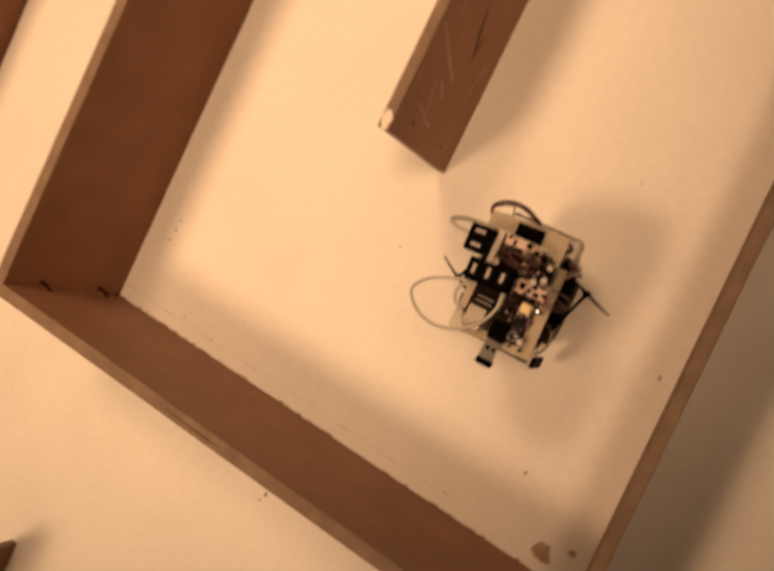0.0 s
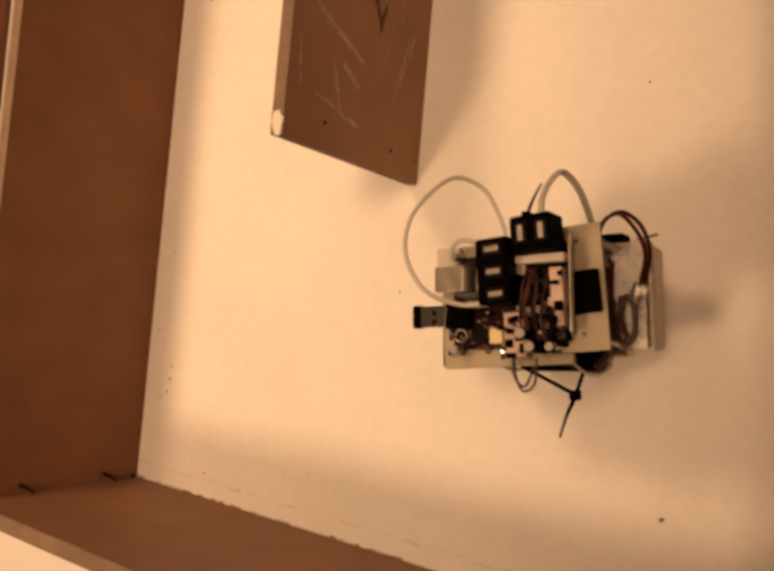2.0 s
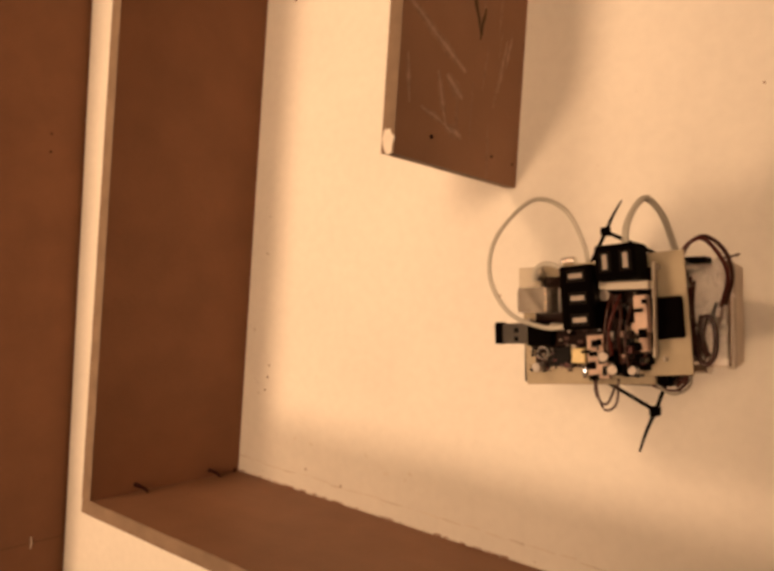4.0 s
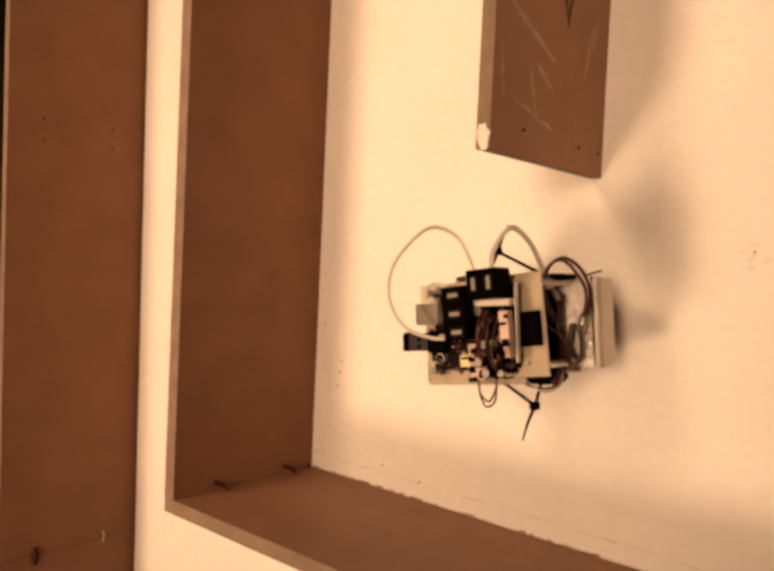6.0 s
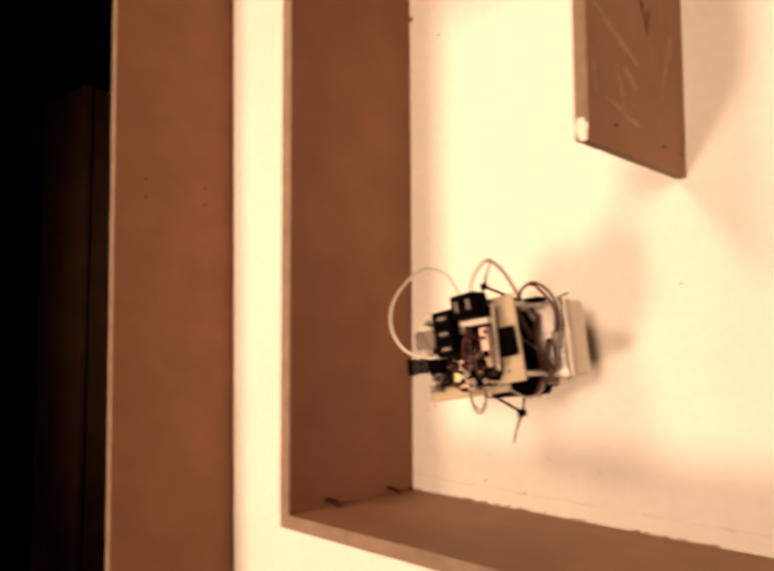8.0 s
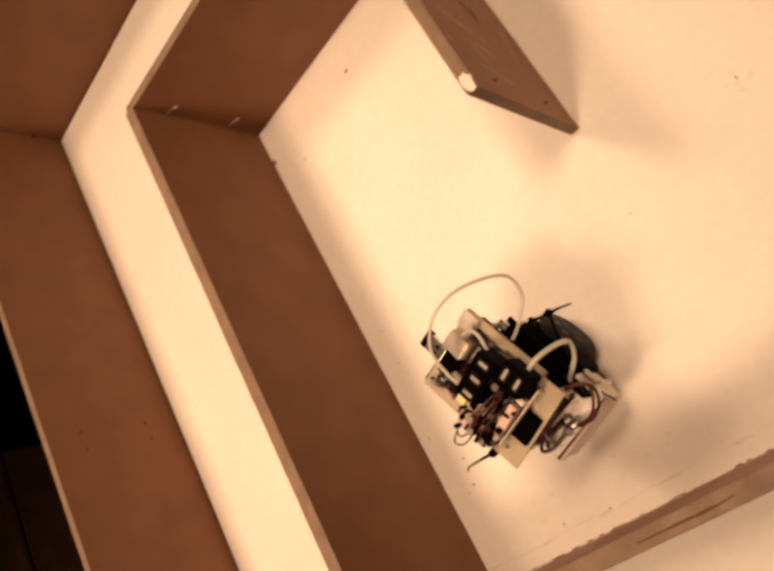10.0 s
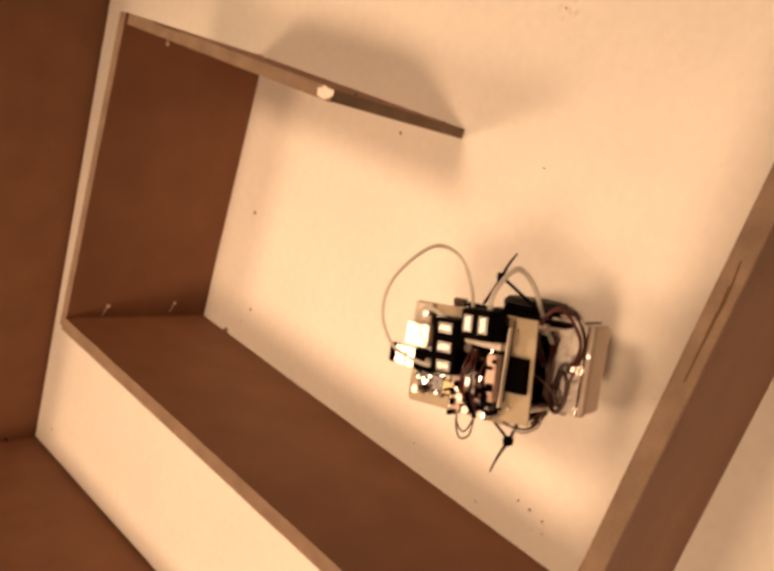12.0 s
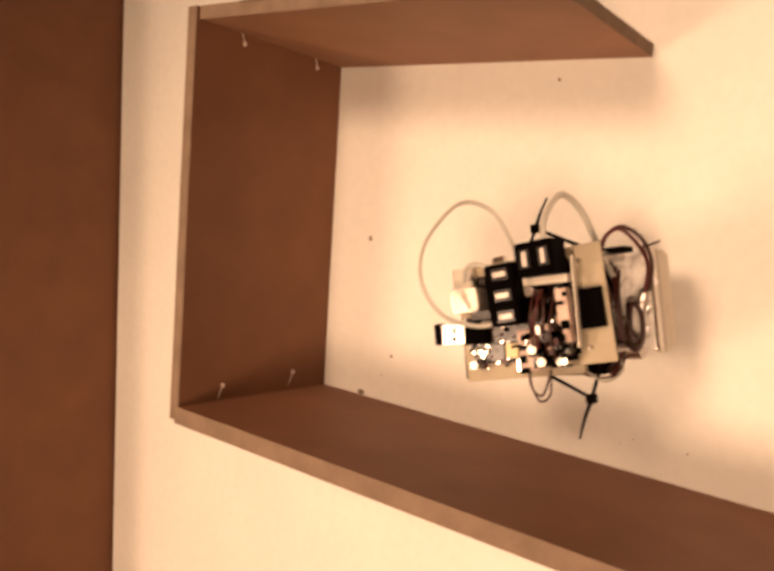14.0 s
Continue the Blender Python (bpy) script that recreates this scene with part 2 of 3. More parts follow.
for y, z in ((0.327, 0.119), (0.306, 0.1185), (0.327, 0.040), (0.307, 0.040)):
    part("nail_hole", rod_bm((outer_x(y) - 0.0002, y, z), (outer_x(y) + 0.0005, y, z), 0.0013, 8), NAIL, w_outer_w)
# board joint of the outer west wall
part("joint", box_bm(XN - 0.0002, XN + 0.0003, -0.1353, -0.1347, 0.002, 0.156), DARK_SCUFF, w_outer_w, "dark butt joint")
for z in (0.1125, 0.0383):
    part("nail_hole", rod_bm((0.2712, 0.2784, z), (0.2722, 0.2784, z), 0.0012, 8), NAIL, w_stub)
part("nail_hole", rod_bm((0.2712, 0.2778, 0.0085), (0.2722, 0.2778, 0.0085), 0.0009, 8), NAIL, w_stub)


def blob_bm(p, r, flat=(1, 1, 1), seed=0, rough=0.35):
    bm = bmesh.new()
    bmesh.ops.create_icosphere(bm, subdivisions=2, radius=1)
    for v in bm.verts:
        k = 1 + rough * noise.noise(v.co * 1.7 + Vector((seed * 3.1, seed, 0)))
        v.co = Vector(p) + Vector((v.co.x * flat[0], v.co.y * flat[1], v.co.z * flat[2])) * r * k
    return bm


for k, (x, z, y) in enumerate(((0.0090, 0.1130, north_y(0.009)), (0.0117, 0.0396, north_y(0.0117)), (0.2560, 0.108, north_y(0.256)), (0.2560, 0.030, north_y(0.256)))):
    bm = blob_bm((x, y - 0.0004, z), 0.0019, (1, 0.7, 1), k)
    tube_bm([(x, y - 0.0004, z), (x + (-0.004 if k < 2 else 0.004), y - 0.0006, z + 0.002), (x + (-0.010 if k < 2 else 0.008), y - 0.0003, z + 0.004)], 0.0012, 0.0006, 6, 4, bm)
    part("glue_drop", bm, GLUE, w_north, "pale glue drop with a run", True)


rng0 = random.Random(21)


def stub_x(y):
    return S + W_WALL + (y - E_STUB) * (0.2628 - S) / (0.5208 - E_STUB)


def scuff(a, b, width, mat, parent=w_stub, proud=0.0003):
    """A thin rubbed mark on the stub wall's east face between two places (y, z)."""
    bm = bmesh.new()
    (y0, z0), (y1, z1) = a, b
    d = Vector((0, y1 - y0, z1 - z0))
    s = Vector((1, 0, 0)).cross(d).normalized()
    rows = []
    for i in range(9):
        t = i / 8
        w = 1.35 * width * (0.35 + 0.65 * math.sin(math.pi * min(max(t, 0.06), 0.94))) * (1 + 0.4 * noise.noise((t * 7, y0 * 90, z0 * 50)))
        c = Vector((stub_x(y0 + d.y * t) + proud, y0 + d.y * t, z0 + d.z * t)) + s * 0.0012 * noise.noise((t * 3, y0 * 40, 1))
        rows.append([bm.verts.new(c + s * w / 2), bm.verts.new(c + Vector((0.00004, 0, 0))), bm.verts.new(c - s * w / 2)])
    for r0, r1 in zip(rows, rows[1:]):
        for j in range(2):
            bm.faces.new((r0[j], r0[j + 1], r1[j + 1], r1[j]))
    return part("scuff", bm, mat, parent, "dark rubbed scuff" if mat == DARK_SCUFF else "pale rubbed scuff")


for a, b, w in (((0.3535, 0.1437), (0.3267, 0.0780), 0.0026), ((0.3198, 0.0997), (0.3086, 0.0805), 0.0036), ((0.3198, 0.1093), (0.2884, 0.0980), 0.0022),
                ((0.2884, 0.0980), (0.2836, 0.0786), 0.0030), ((0.2947, 0.1255), (0.2884, 0.0980), 0.0016), ((0.3228, 0.1417), (0.2942, 0.1378), 0.0014),
                ((0.3612, 0.0262), (0.3225, 0.0357), 0.0018), ((0.366, 0.020), (0.342, 0.026), 0.0014), ((0.388, 0.128), (0.367, 0.118), 0.0016)):
    scuff(a, b, w * 0.8, CHALK)
    scuff(a, b, w * 2.4, FAINT, proud=0.0002)
for k in range(12):
    y, z = rng0.uniform(0.30, 0.44), rng0.uniform(0.02, 0.09)
    scuff((y, z), (y - rng0.uniform(0.02, 0.05), z + rng0.uniform(-0.003, 0.004)), rng0.uniform(0.0012, 0.0030), FAINT, proud=0.00025)
for a, b, w in (((0.3917, 0.0785), (0.3541, 0.0617), 0.0030), ((0.3745, 0.0577), (0.3519, 0.0629), 0.0024)):
    scuff(a, b, w, DARK_SCUFF)
part("paint_patch", blob_bm((S + 0.0040, E_STUB + 0.0072, 0.1500), 0.0060, (0.72, 1.2, 0.16), 9, 0.45), TAPE, w_stub, "pale chipped patch on the free end")
# split along the south wall's top
bm = bmesh.new()
for k in range(3):
    tube_bm([(0.205 + 0.012 * k, -0.0105, 0.1546), (0.218 + 0.014 * k, -0.0108 - 0.0006 * k, 0.1547), (0.24 + 0.012 * k, -0.0110, 0.1546)], 0.0009, 0.0004, 6, 5, bm)
part("split", bm, DARK_SCUFF, w_south, "dark split in the sawn edge")
# dark sliver under the stub's top edge near the dead end
part("splinter", tube_bm([(0.2712, 0.445, 0.1497), (0.2712, 0.467, 0.1500), (0.2711, 0.483, 0.1497)], 0.0016, 0.001, 6, 5), DARK_SCUFF, w_stub, "dark frayed edge")

# dirt specks and smears on the floor
rng = random.Random(4)


def speck(x, y, r, stretch=1.0, turn=0.0, mat=DIRT, name="dirt_speck", thick=0.0004):
    bm = bmesh.new()
    ring = []
    for i in range(12):
        a = 2 * math.pi * i / 12
        k = r * (1 + 0.45 * noise.noise((math.cos(a) * 2 + x * 90, math.sin(a) * 2 + y * 70, r * 500)))
        p = Vector((math.cos(a) * k * stretch, math.sin(a) * k, 0))
        p.rotate(Euler((0, 0, turn)))
        ring.append(Vector((x, y, 0)) + p)
    low, top = [bm.verts.new((p.x, p.y, -0.0003)) for p in ring], [bm.verts.new((x + (p.x - x) * 0.75, y + (p.y - y) * 0.75, thick)) for p in ring]
    for i in range(12):
        bm.faces.new((low[i], low[(i + 1) % 12], top[(i + 1) % 12], top[i]))
    bm.faces.new(top)
    return part(name, bm, mat, floor)


for x, y, r in ((0.1255, 0.4713, 0.0019), (0.0352, 0.4371, 0.0012), (0.0303, 0.0922, 0.0013), (0.0312, 0.1030, 0.0009), (0.4601, 0.0598, 0.0013),
                (0.2503, 0.3238, 0.0013), (0.434, 0.323, 0.0009), (0.265, 0.183, 0.0009), (0.0283, 0.0801, 0.0010), (0.376, 0.213, 0.0008),
                (0.253, -0.090, 0.0020), (0.250, -0.098, 0.0009), (0.248, -0.084, 0.0011), (0.5195, 0.1843, 0.0016),
                (-0.05, 0.37, 0.0010), (-0.275, 0.735, 0.0012), (-0.10, 0.18, 0.0009), (0.126, 0.012, 0.0009), (0.085, 0.018, 0.0008)):
    speck(x, y, r, 1 + rng.random() * 0.7, rng.random() * 3)
for x, y, r, st, tu in ((0.5012, 0.0091, 0.0070, 1.5, 0.5), (0.5240, 0.0206, 0.0035, 1.3, 0.2), (0.507, 0.0045, 0.005, 1.2, 1.0)):
    speck(x, y, r, st, tu, material("dirt_smudge", (0.42, 0.30, 0.20), 0.8, spread=0.35, scale=120), "dirt_smudge", 0.0002)
for k in range(14):
    x = rng.uniform(0.01, 0.48)
    speck(x, rng.uniform(0.0015, 0.010) - 0.0197 * x, rng.uniform(0.0004, 0.0010), rng.uniform(1, 3), rng.uniform(-0.3, 0.3), SMEAR)
for k in range(9):
    speck(rng.uniform(0.002, 0.02), rng.uniform(0.02, 0.48), rng.uniform(0.0003, 0.0007), rng.uniform(1, 2), rng.uniform(0, 3))
for k in range(22):
    x = 0.008 + 0.019 * k
    speck(x, 0.0145 - 0.022 * x + rng.uniform(-0.0012, 0.0012), rng.uniform(0.0006, 0.0012), rng.uniform(7, 16), rng.uniform(-0.08, 0.05), SMUDGE if k % 3 else SMEAR, "smear", 0.0001)
for k in range(7):
    speck(rng.uniform(0.02, 0.30), rng.uniform(0.020, 0.045), rng.uniform(0.0010, 0.0022), rng.uniform(1, 3), rng.uniform(0, 3), SMUDGE, "smear", 0.0001)
for k in range(40):
    speck(rng.uniform(0.02, 0.48), rng.uniform(0.03, 0.48), rng.uniform(0.0002, 0.0005), 1, 0, SMEAR)
for k in range(6):
    speck(0.378 + rng.gauss(0, 0.006), 0.212 + rng.gauss(0, 0.004), rng.uniform(0.0012, 0.0024), rng.uniform(1, 2.5), rng.uniform(0, 3), SMUDGE, "smear", 0.0001)
# ragged line of dust and board fibre along the south wall's foot
x0 = 0.003
while x0 < 0.50:
    length = rng.uniform(0.003, 0.008)
    pts = [(x0 + length * j / 3, 0.0003 - 0.0197 * (x0 + length * j / 3) + rng.uniform(0, 0.0007), 0.0003) for j in range(4)]
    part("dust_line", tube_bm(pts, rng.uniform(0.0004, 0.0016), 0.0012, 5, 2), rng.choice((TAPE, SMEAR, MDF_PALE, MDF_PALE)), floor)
    x0 += length * rng.uniform(0.9, 1.5)
# bits of torn board at the foot of the west wall
part("chip", blob_bm((0.0006, 0.4627, 0.001), 0.0022, (1.0, 1.4, 0.6), 5), MDF_EDGE, w_west, "torn splinter")


# ---- the room round the maze ----
def room():
    tagged(part("ground", box_bm(-3.2, 3.8, -3.2, 3.6, -0.80, -0.74), DARK_FLOOR), "black carpet of the dim room", "carpet", kind="structure")
    # ceiling and walls are unseen, added to close off and bounce the lamplight
    tagged(part("ceiling", box_bm(-3.2, 3.8, -3.2, 3.6, CEILING, CEILING + 0.08), ROOM), "unseen painted ceiling, added for dim bounce light", "ceiling", kind="structure")
    for name, b in (("wall_room_west", (-3.3, -3.2, -3.2, 3.6)), ("wall_room_east", (3.8, 3.9, -3.2, 3.6)),
                    ("wall_room_south", (-3.3, 3.9, -3.3, -3.2)), ("wall_room_north", (-3.3, 3.9, 3.6, 3.7))):
        tagged(part(name, box_bm(*b, -0.80, CEILING + 0.08), ROOM), "unseen painted room wall, added for dim bounce light", "wall", kind="structure")


room()


def table():
    top = new("table")
    tagged(top, "dark wooden table carrying the maze", "table")
    part("tabletop", slab_bm([(x * 0.995, y * 0.995) for x, y in FOOT], -0.045, -0.0182), DARK_WOOD, top)
    for x in (-0.22, 0.96):
        for y in (-0.72, 0.71):
            part("leg", box_bm(x - 0.03, x + 0.03, y - 0.03, y + 0.03, -0.74, -0.0452, 0.003), DARK_WOOD, top)


table()


def ceiling_lamp(x, y):
    lamp = new("ceiling_lamp")
    lamp.location = (x, y, CEILING)
    tagged(lamp, "cream ceiling spotlight with a round rose, lit warm", "lamp", group="ceiling lamps")
    part("rose", rod_bm((0, 0, -0.03), (0, 0, 0.0), 0.06, 24), CREAM, lamp)
    part("neck", rod_bm((0, 0, -0.06), (0, 0, -0.03), 0.02, 16), TIN, lamp)
    part("shade", rod_bm((0, 0, -0.12), (0, 0, -0.06), 0.07, 24, 0.03, cap=False), CREAM, lamp)


for lx, ly, *_ in LAMPS:
    ceiling_lamp(lx, ly)


# ---- the robot: forward is +x, left is +y, its own floor is z = 0 ----
HEIGHTS = np.array([(0, 0), (30, 30), (38, 36), (88, 66), (95, 71), (109, 85), (127, 110.5), (131, 115), (143, 121), (150, 130.5), (166, 146.5), (176, 156)])


def mm(x, y, z):
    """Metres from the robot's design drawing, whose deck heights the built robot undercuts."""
    return x * 1.05 / 1000, y * 1.07 / 1000, float(np.interp(z, HEIGHTS[:, 0], HEIGHTS[:, 1])) / 1000


def real(x, y, z):
    return x / 1000, y / 1000, z / 1000


def mbox(x0, x1, y0, y1, z0, z1, bevel=0.4, seg=1, bm=None):
    (xa, ya, za), (xb, yb, zb) = mm(x0, y0, z0), mm(x1, y1, z1)
    return box_bm(xa, xb, ya, yb, za, zb, min(bevel / 1000, (zb - za) * 0.4), seg, bm)


def socket_block(name, parent, x0, x1, y0, y1, z0, z1, slots, along_x, label):
    """A black block of cable sockets; each has a raised rim, a dark well and a bright contact strip."""
    block = part(name, mbox(x0, x1, y0, y1, z0, z1, 0.7, 2), BLACK, parent, label)
    for cx, cy in slots:
        a, b = (2.2, 3.9) if along_x else (3.9, 2.2)
        rim = mbox(cx - a - 0.8, cx + a + 0.8, cy - b - 0.8, cy + b + 0.8, z1 - 0.2, z1 + 0.5, 0.3)
        part("rim", rim, GLOSS, block)
        a, b = (1.2, 3.4) if along_x else (3.4, 1.2)
        part("contact", mbox(cx - a, cx + a, cy - b, cy + b, z1 + 0.4, z1 + 0.8, 0.25), CONTACT, block, "pale contact strip in a slot")
    return block


def twist(ob, x, y, turn=3.0):
    """Sets a part and what it carries a little askew round a place of the drawing."""
    c = Vector(mm(x, y, 0))
    m = Matrix.Translation(c) @ Matrix.Rotation(radians(turn), 4, "Z") @ Matrix.Translation(-c)
    for o in (ob, *ob.children):
        o.data.transform(m)
    return ob


def robot():
    wheels = []
    r = new("maze_robot")
    tagged(r, "small home-built wheeled robot of stacked circuit boards and cables", "robot")

    # chassis, wheels, battery box
    ch = part("chassis", mbox(-30, 40, -14, 32, 22, 30, 1.0, 2), BLACK, r, "black plastic chassis plate")
    for y0, y1 in ((-25, -17), (34, 42)):
        cy, half = (y0 + y1) / 2000, (y1 - y0) / 2000
        hub = rod_bm((0, -half + 0.001, 0), (0, half - 0.001, 0), 0.016, 28)
        for k in range(5):
            a = 2 * math.pi * k / 5
            rod_bm((0.010 * math.cos(a), -half, 0.010 * math.sin(a)), (0.010 * math.cos(a), half, 0.010 * math.sin(a)), 0.003, 10, bm=hub)
        wh = part("wheel", hub, WIRE_DARK, r, "dark wheel hub")
        wh.location = (0.012, cy, 0.0232)
        wheels.append(wh)
        tyre = rod_bm((0, -half, 0), (0, half, 0), 0.0230, 32)
        bmesh.ops.bevel(tyre, geom=[e for e in tyre.edges if abs(e.verts[0].co.y - e.verts[1].co.y) < 1e-5], offset=0.002, segments=2, affect="EDGES")
        part("tyre", tyre, RUBBER, wh, "black rubber tyre", True)
    for y0, y1 in ((-22, -6), (24, 38)):
        m = part("motor", mbox(-26, 14, y0, y1, 38, 86, 2.0, 2), BLACK, r, "black gear motor block")
        part("motor_can", rod_bm(mm(-36, (y0 + y1) / 2, 74), mm(-24, (y0 + y1) / 2, 74), 0.0075, 20), TIN, m, "tin motor can")
    part("caster", blob_bm(mm(36, 10, 7.2), 0.007, rough=0.0), TIN, r, "steel ball caster", True)
    part("caster_mount", mbox(30, 42, 4, 16, 12, 24, 1.0), BLACK, r)
    # side gearbox, a pale cable hoop before it and a white corner bracket on a black foot
    gear = part("gearbox", box_bm(-0.022, 0.017, 0.037, 0.0475, 0.047, 0.074, 0.002, 2), BLACK, r, "black side gearbox")
    part("gear_clip", box_bm(0.0165, 0.0185, 0.038, 0.041, 0.058, 0.070, 0.0004), STEEL, gear, "bright steel clip")
    part("cable_hoop", tube_bm([real(15, 27, 60), real(16.5, 37, 61), real(22, 45, 60), real(32, 46.5, 57), real(44, 41, 52)], 0.0022, 0.0016, 8), FR4, r, "dull pale cable hoop", True)
    brace = bmesh.new()
    corners = [(0.0535, 0.029), (0.0540, 0.0400), (0.0370, 0.0400)]
    low, high = [brace.verts.new((x, y, 0.056)) for x, y in corners], [brace.verts.new((x, y, 0.059)) for x, y in corners]
    brace.faces.new(low[::-1])
    brace.faces.new(high)
    for i in range(3):
        brace.faces.new((low[i], low[(i + 1) % 3], high[(i + 1) % 3], high[i]))
    part("corner_bracket", brace, CREAM, r, "white corner bracket")
    part("front_foot", box_bm(0.0455, 0.0550, 0.0402, 0.0435, 0.022, 0.0600, 0.0006), BLACK, r, "black front foot")
    part("foot_arm", box_bm(0.030, 0.045, 0.012, 0.0401, 0.052, 0.0558, 0.0006), BLACK, r, "black foot arm")
    bx = part("battery_box", mbox(-49.5, -22, -18.5, 34, 45, 88, 1.6, 2), CREAM, r, "cream plastic battery box")
    part("box_lid", mbox(-50.3, -46, -19, 34.6, 80, 89.5, 0.8), PALE, bx, "pale lid rim")
    foil = bmesh.new()
    n = 26
    grid = []
    for i in range(n + 1):
        row = []
        for j in range(n + 1):
            x, y = -50 + 24 * i / n, -20 + 53 * j / n
            edge = min(i, n - i, j, n - j)
            z = 92.0 + 9.0 * (i / n) ** 1.2 + (4.0 * noise.noise((x * 0.12, y * 0.10, 3)) + 2.4 * noise.noise((x * 0.35, y * 0.3, 8)) + 1.3 * abs(noise.noise((x * 0.8, y * 0.7, 5))) if edge else -3.0)
            row.append(foil.verts.new(mm(x, y, z)))
        grid.append(row)
    for i in range(n):
        for j in range(n):
            foil.faces.new((grid[i][j], grid[i + 1][j], grid[i + 1][j + 1], grid[i][j + 1]))
    part("foil", foil, FOIL, bx, "crumpled glossy foil over the battery")
    part("strap", mbox(-49.5, -47.5, -19, 33, 90, 95.5, 0.5), STEEL, bx, "bright metal edge")
    part("foil_wad", blob_bm(mm(-42, -6, 93), 0.0085, (0.85, 1.35, 0.35), 2, 0.9), FOIL, bx, "wad of crumpled foil", False)
    loop = tube_bm([mm(-37, 8, 100), mm(-36, 26, 104), mm(-40, 32, 105), mm(-44, 26, 104), mm(-44, 13, 104), mm(-40, 9, 105), mm(-38.5, 22, 106), mm(-41, 28, 104)], 0.0028, seg=8)
    part("folded_cable", loop, WIRE_DARK, bx, "dark folded cable", True)
    part("ferrule", rod_bm(mm(-44, 14, 102), mm(-45, 8, 103), 0.0022, 12), TIN, bx)

    # tower: posts and three decks
    for x, y in ((-34, -16), (-34, 30), (34, -12), (34, 34)):
        part("post", rod_bm(mm(x, y, 30), mm(x, y, 142), 0.0024, 10), TIN, r, "metal standoff post")
    part("lower_deck", mbox(-30, 36, -18, 36, 92, 95, 0.4), BLACK, r, "black lower deck")
    part("rear_rail", mbox(-44, -24, -20, -17, 106, 116, 0.6), BLACK, r, "black rear rail")
    part("rear_rail", mbox(-31, -20, 33, 36, 108, 116, 0.6), BLACK, r, "black rear rail")
    part("rear_panel", mbox(-29, -26, -17, 33, 92, 141, 0.4), BLACK, r, "black rear panel")
    part("middle_deck", mbox(-26, 40, -15, 40, 117, 119, 0.4), BLACK, r, "black middle deck")
    base = part("main_board", mbox(-24, 44, -17, 43.5, 125, 127, 0.3), FR4, r, "tan circuit board")
    twist(base, 44, 43.5, 2.5)
    part("board_front_edge", mbox(43.8, 46, 6, 42, 118, 126, 0.4), BLACK, r, "black connector strip")
    top = part("rear_board", mbox(-43, -17, -21, 35.5, 141.5, 143.5, 0.3), FR4, r, "tan circuit board carrying a black chip")
    part("chip", mbox(-41, -28, 0.0, 18.8, 143.5, 146.5, 0.5), BLACK, top, "square black chip")
    for x, y in ((-31, -14), (-31, 28), (-24, -15), (-23, 31)):
        part("solder_joint", rod_bm(mm(x, y, 143), mm(x, y, 145.2), 0.0016, 8, 0.0006), TIN, top)
    part("header", mbox(-26, -23.5, -16, 30, 143.5, 147, 0.3), BLACK, top, "black pin header")
    twist(top, -30, 8, 3.5)

    # sockets
    three = socket_block("socket_block", r, -7, 9, -15, 14.5, 146, 165.5, [(0.6, -10), (0.3, 0.2), (0, 10.2)], False, "black block of three cable sockets")
    two = socket_block("socket_block", r, -27.5, -8.5, -23.5, -7.5, 150, 167, [(-13.5, -15.8), (-23, -15.8)], True, "black block of two cable sockets")
    twist(three, 1, 0, 3.5)
    twist(two, -18, -15.5, 3.5)
    part("socket_riser", mbox(-27, 8, -14, 13, 127.2, 146, 0.4), FR4_DARK, r, "dark upright circuit board stack")
    part("white_strip", mbox(-29.5, -5, -7.4, -3.6, 150, 156.5, 0.5), CREAM, r, "white board edge")
    part("white_strip", mbox(-30.6, -29.5, -16, 27, 148, 151, 0.3), CREAM, r, "white board edge")

    # front connectors
    et = part("network_jack", mbox(24, 40, -6, 6.5, 127.2, 149, 0.6, 2), JACK, base, "pale metal network jack")
    part("jack_mouth", mbox(39.6, 40.4, -3.6, 4.2, 130, 146, 0.2), BLACK, et)
    for x0 in (16.5, 20.0):
        part("pin_row", mbox(x0, x0 + 0.9, -5.5, 6.0, 128, 143, 0.2), TIN, et, "row of tinned pins")
    part("transformer", mbox(15.5, 23, -6.5, 7, 127.2, 138, 0.5), FR4_DARK, et, "dark reddish transformer block")
    part("tall_plate", mbox(33, 46, -17, -5.5, 127, 131, 0.4), PALE, base, "pale connector shell")
    don = part("usb_plug", mbox(40.8, 55.6, 11.8, 22.4, 128, 133, 0.4, 2), STEEL, r, "bright steel plug")
    part("plug_cap", mbox(55.4, 60.2, 11.2, 22.8, 127, 134, 0.7, 2), BLACK, don, "black plug cap")
    for y in (14.5, 18.8):
        part("plug_window", mbox(46, 48.6, y - 0.2, y + 2.2, 132.8, 133.2, 0.1), BLACK, don)
    part("usb_port", mbox(27, 41, 11, 23.4, 127.2, 133.5, 0.5), BLACK, base, "dark port shell")

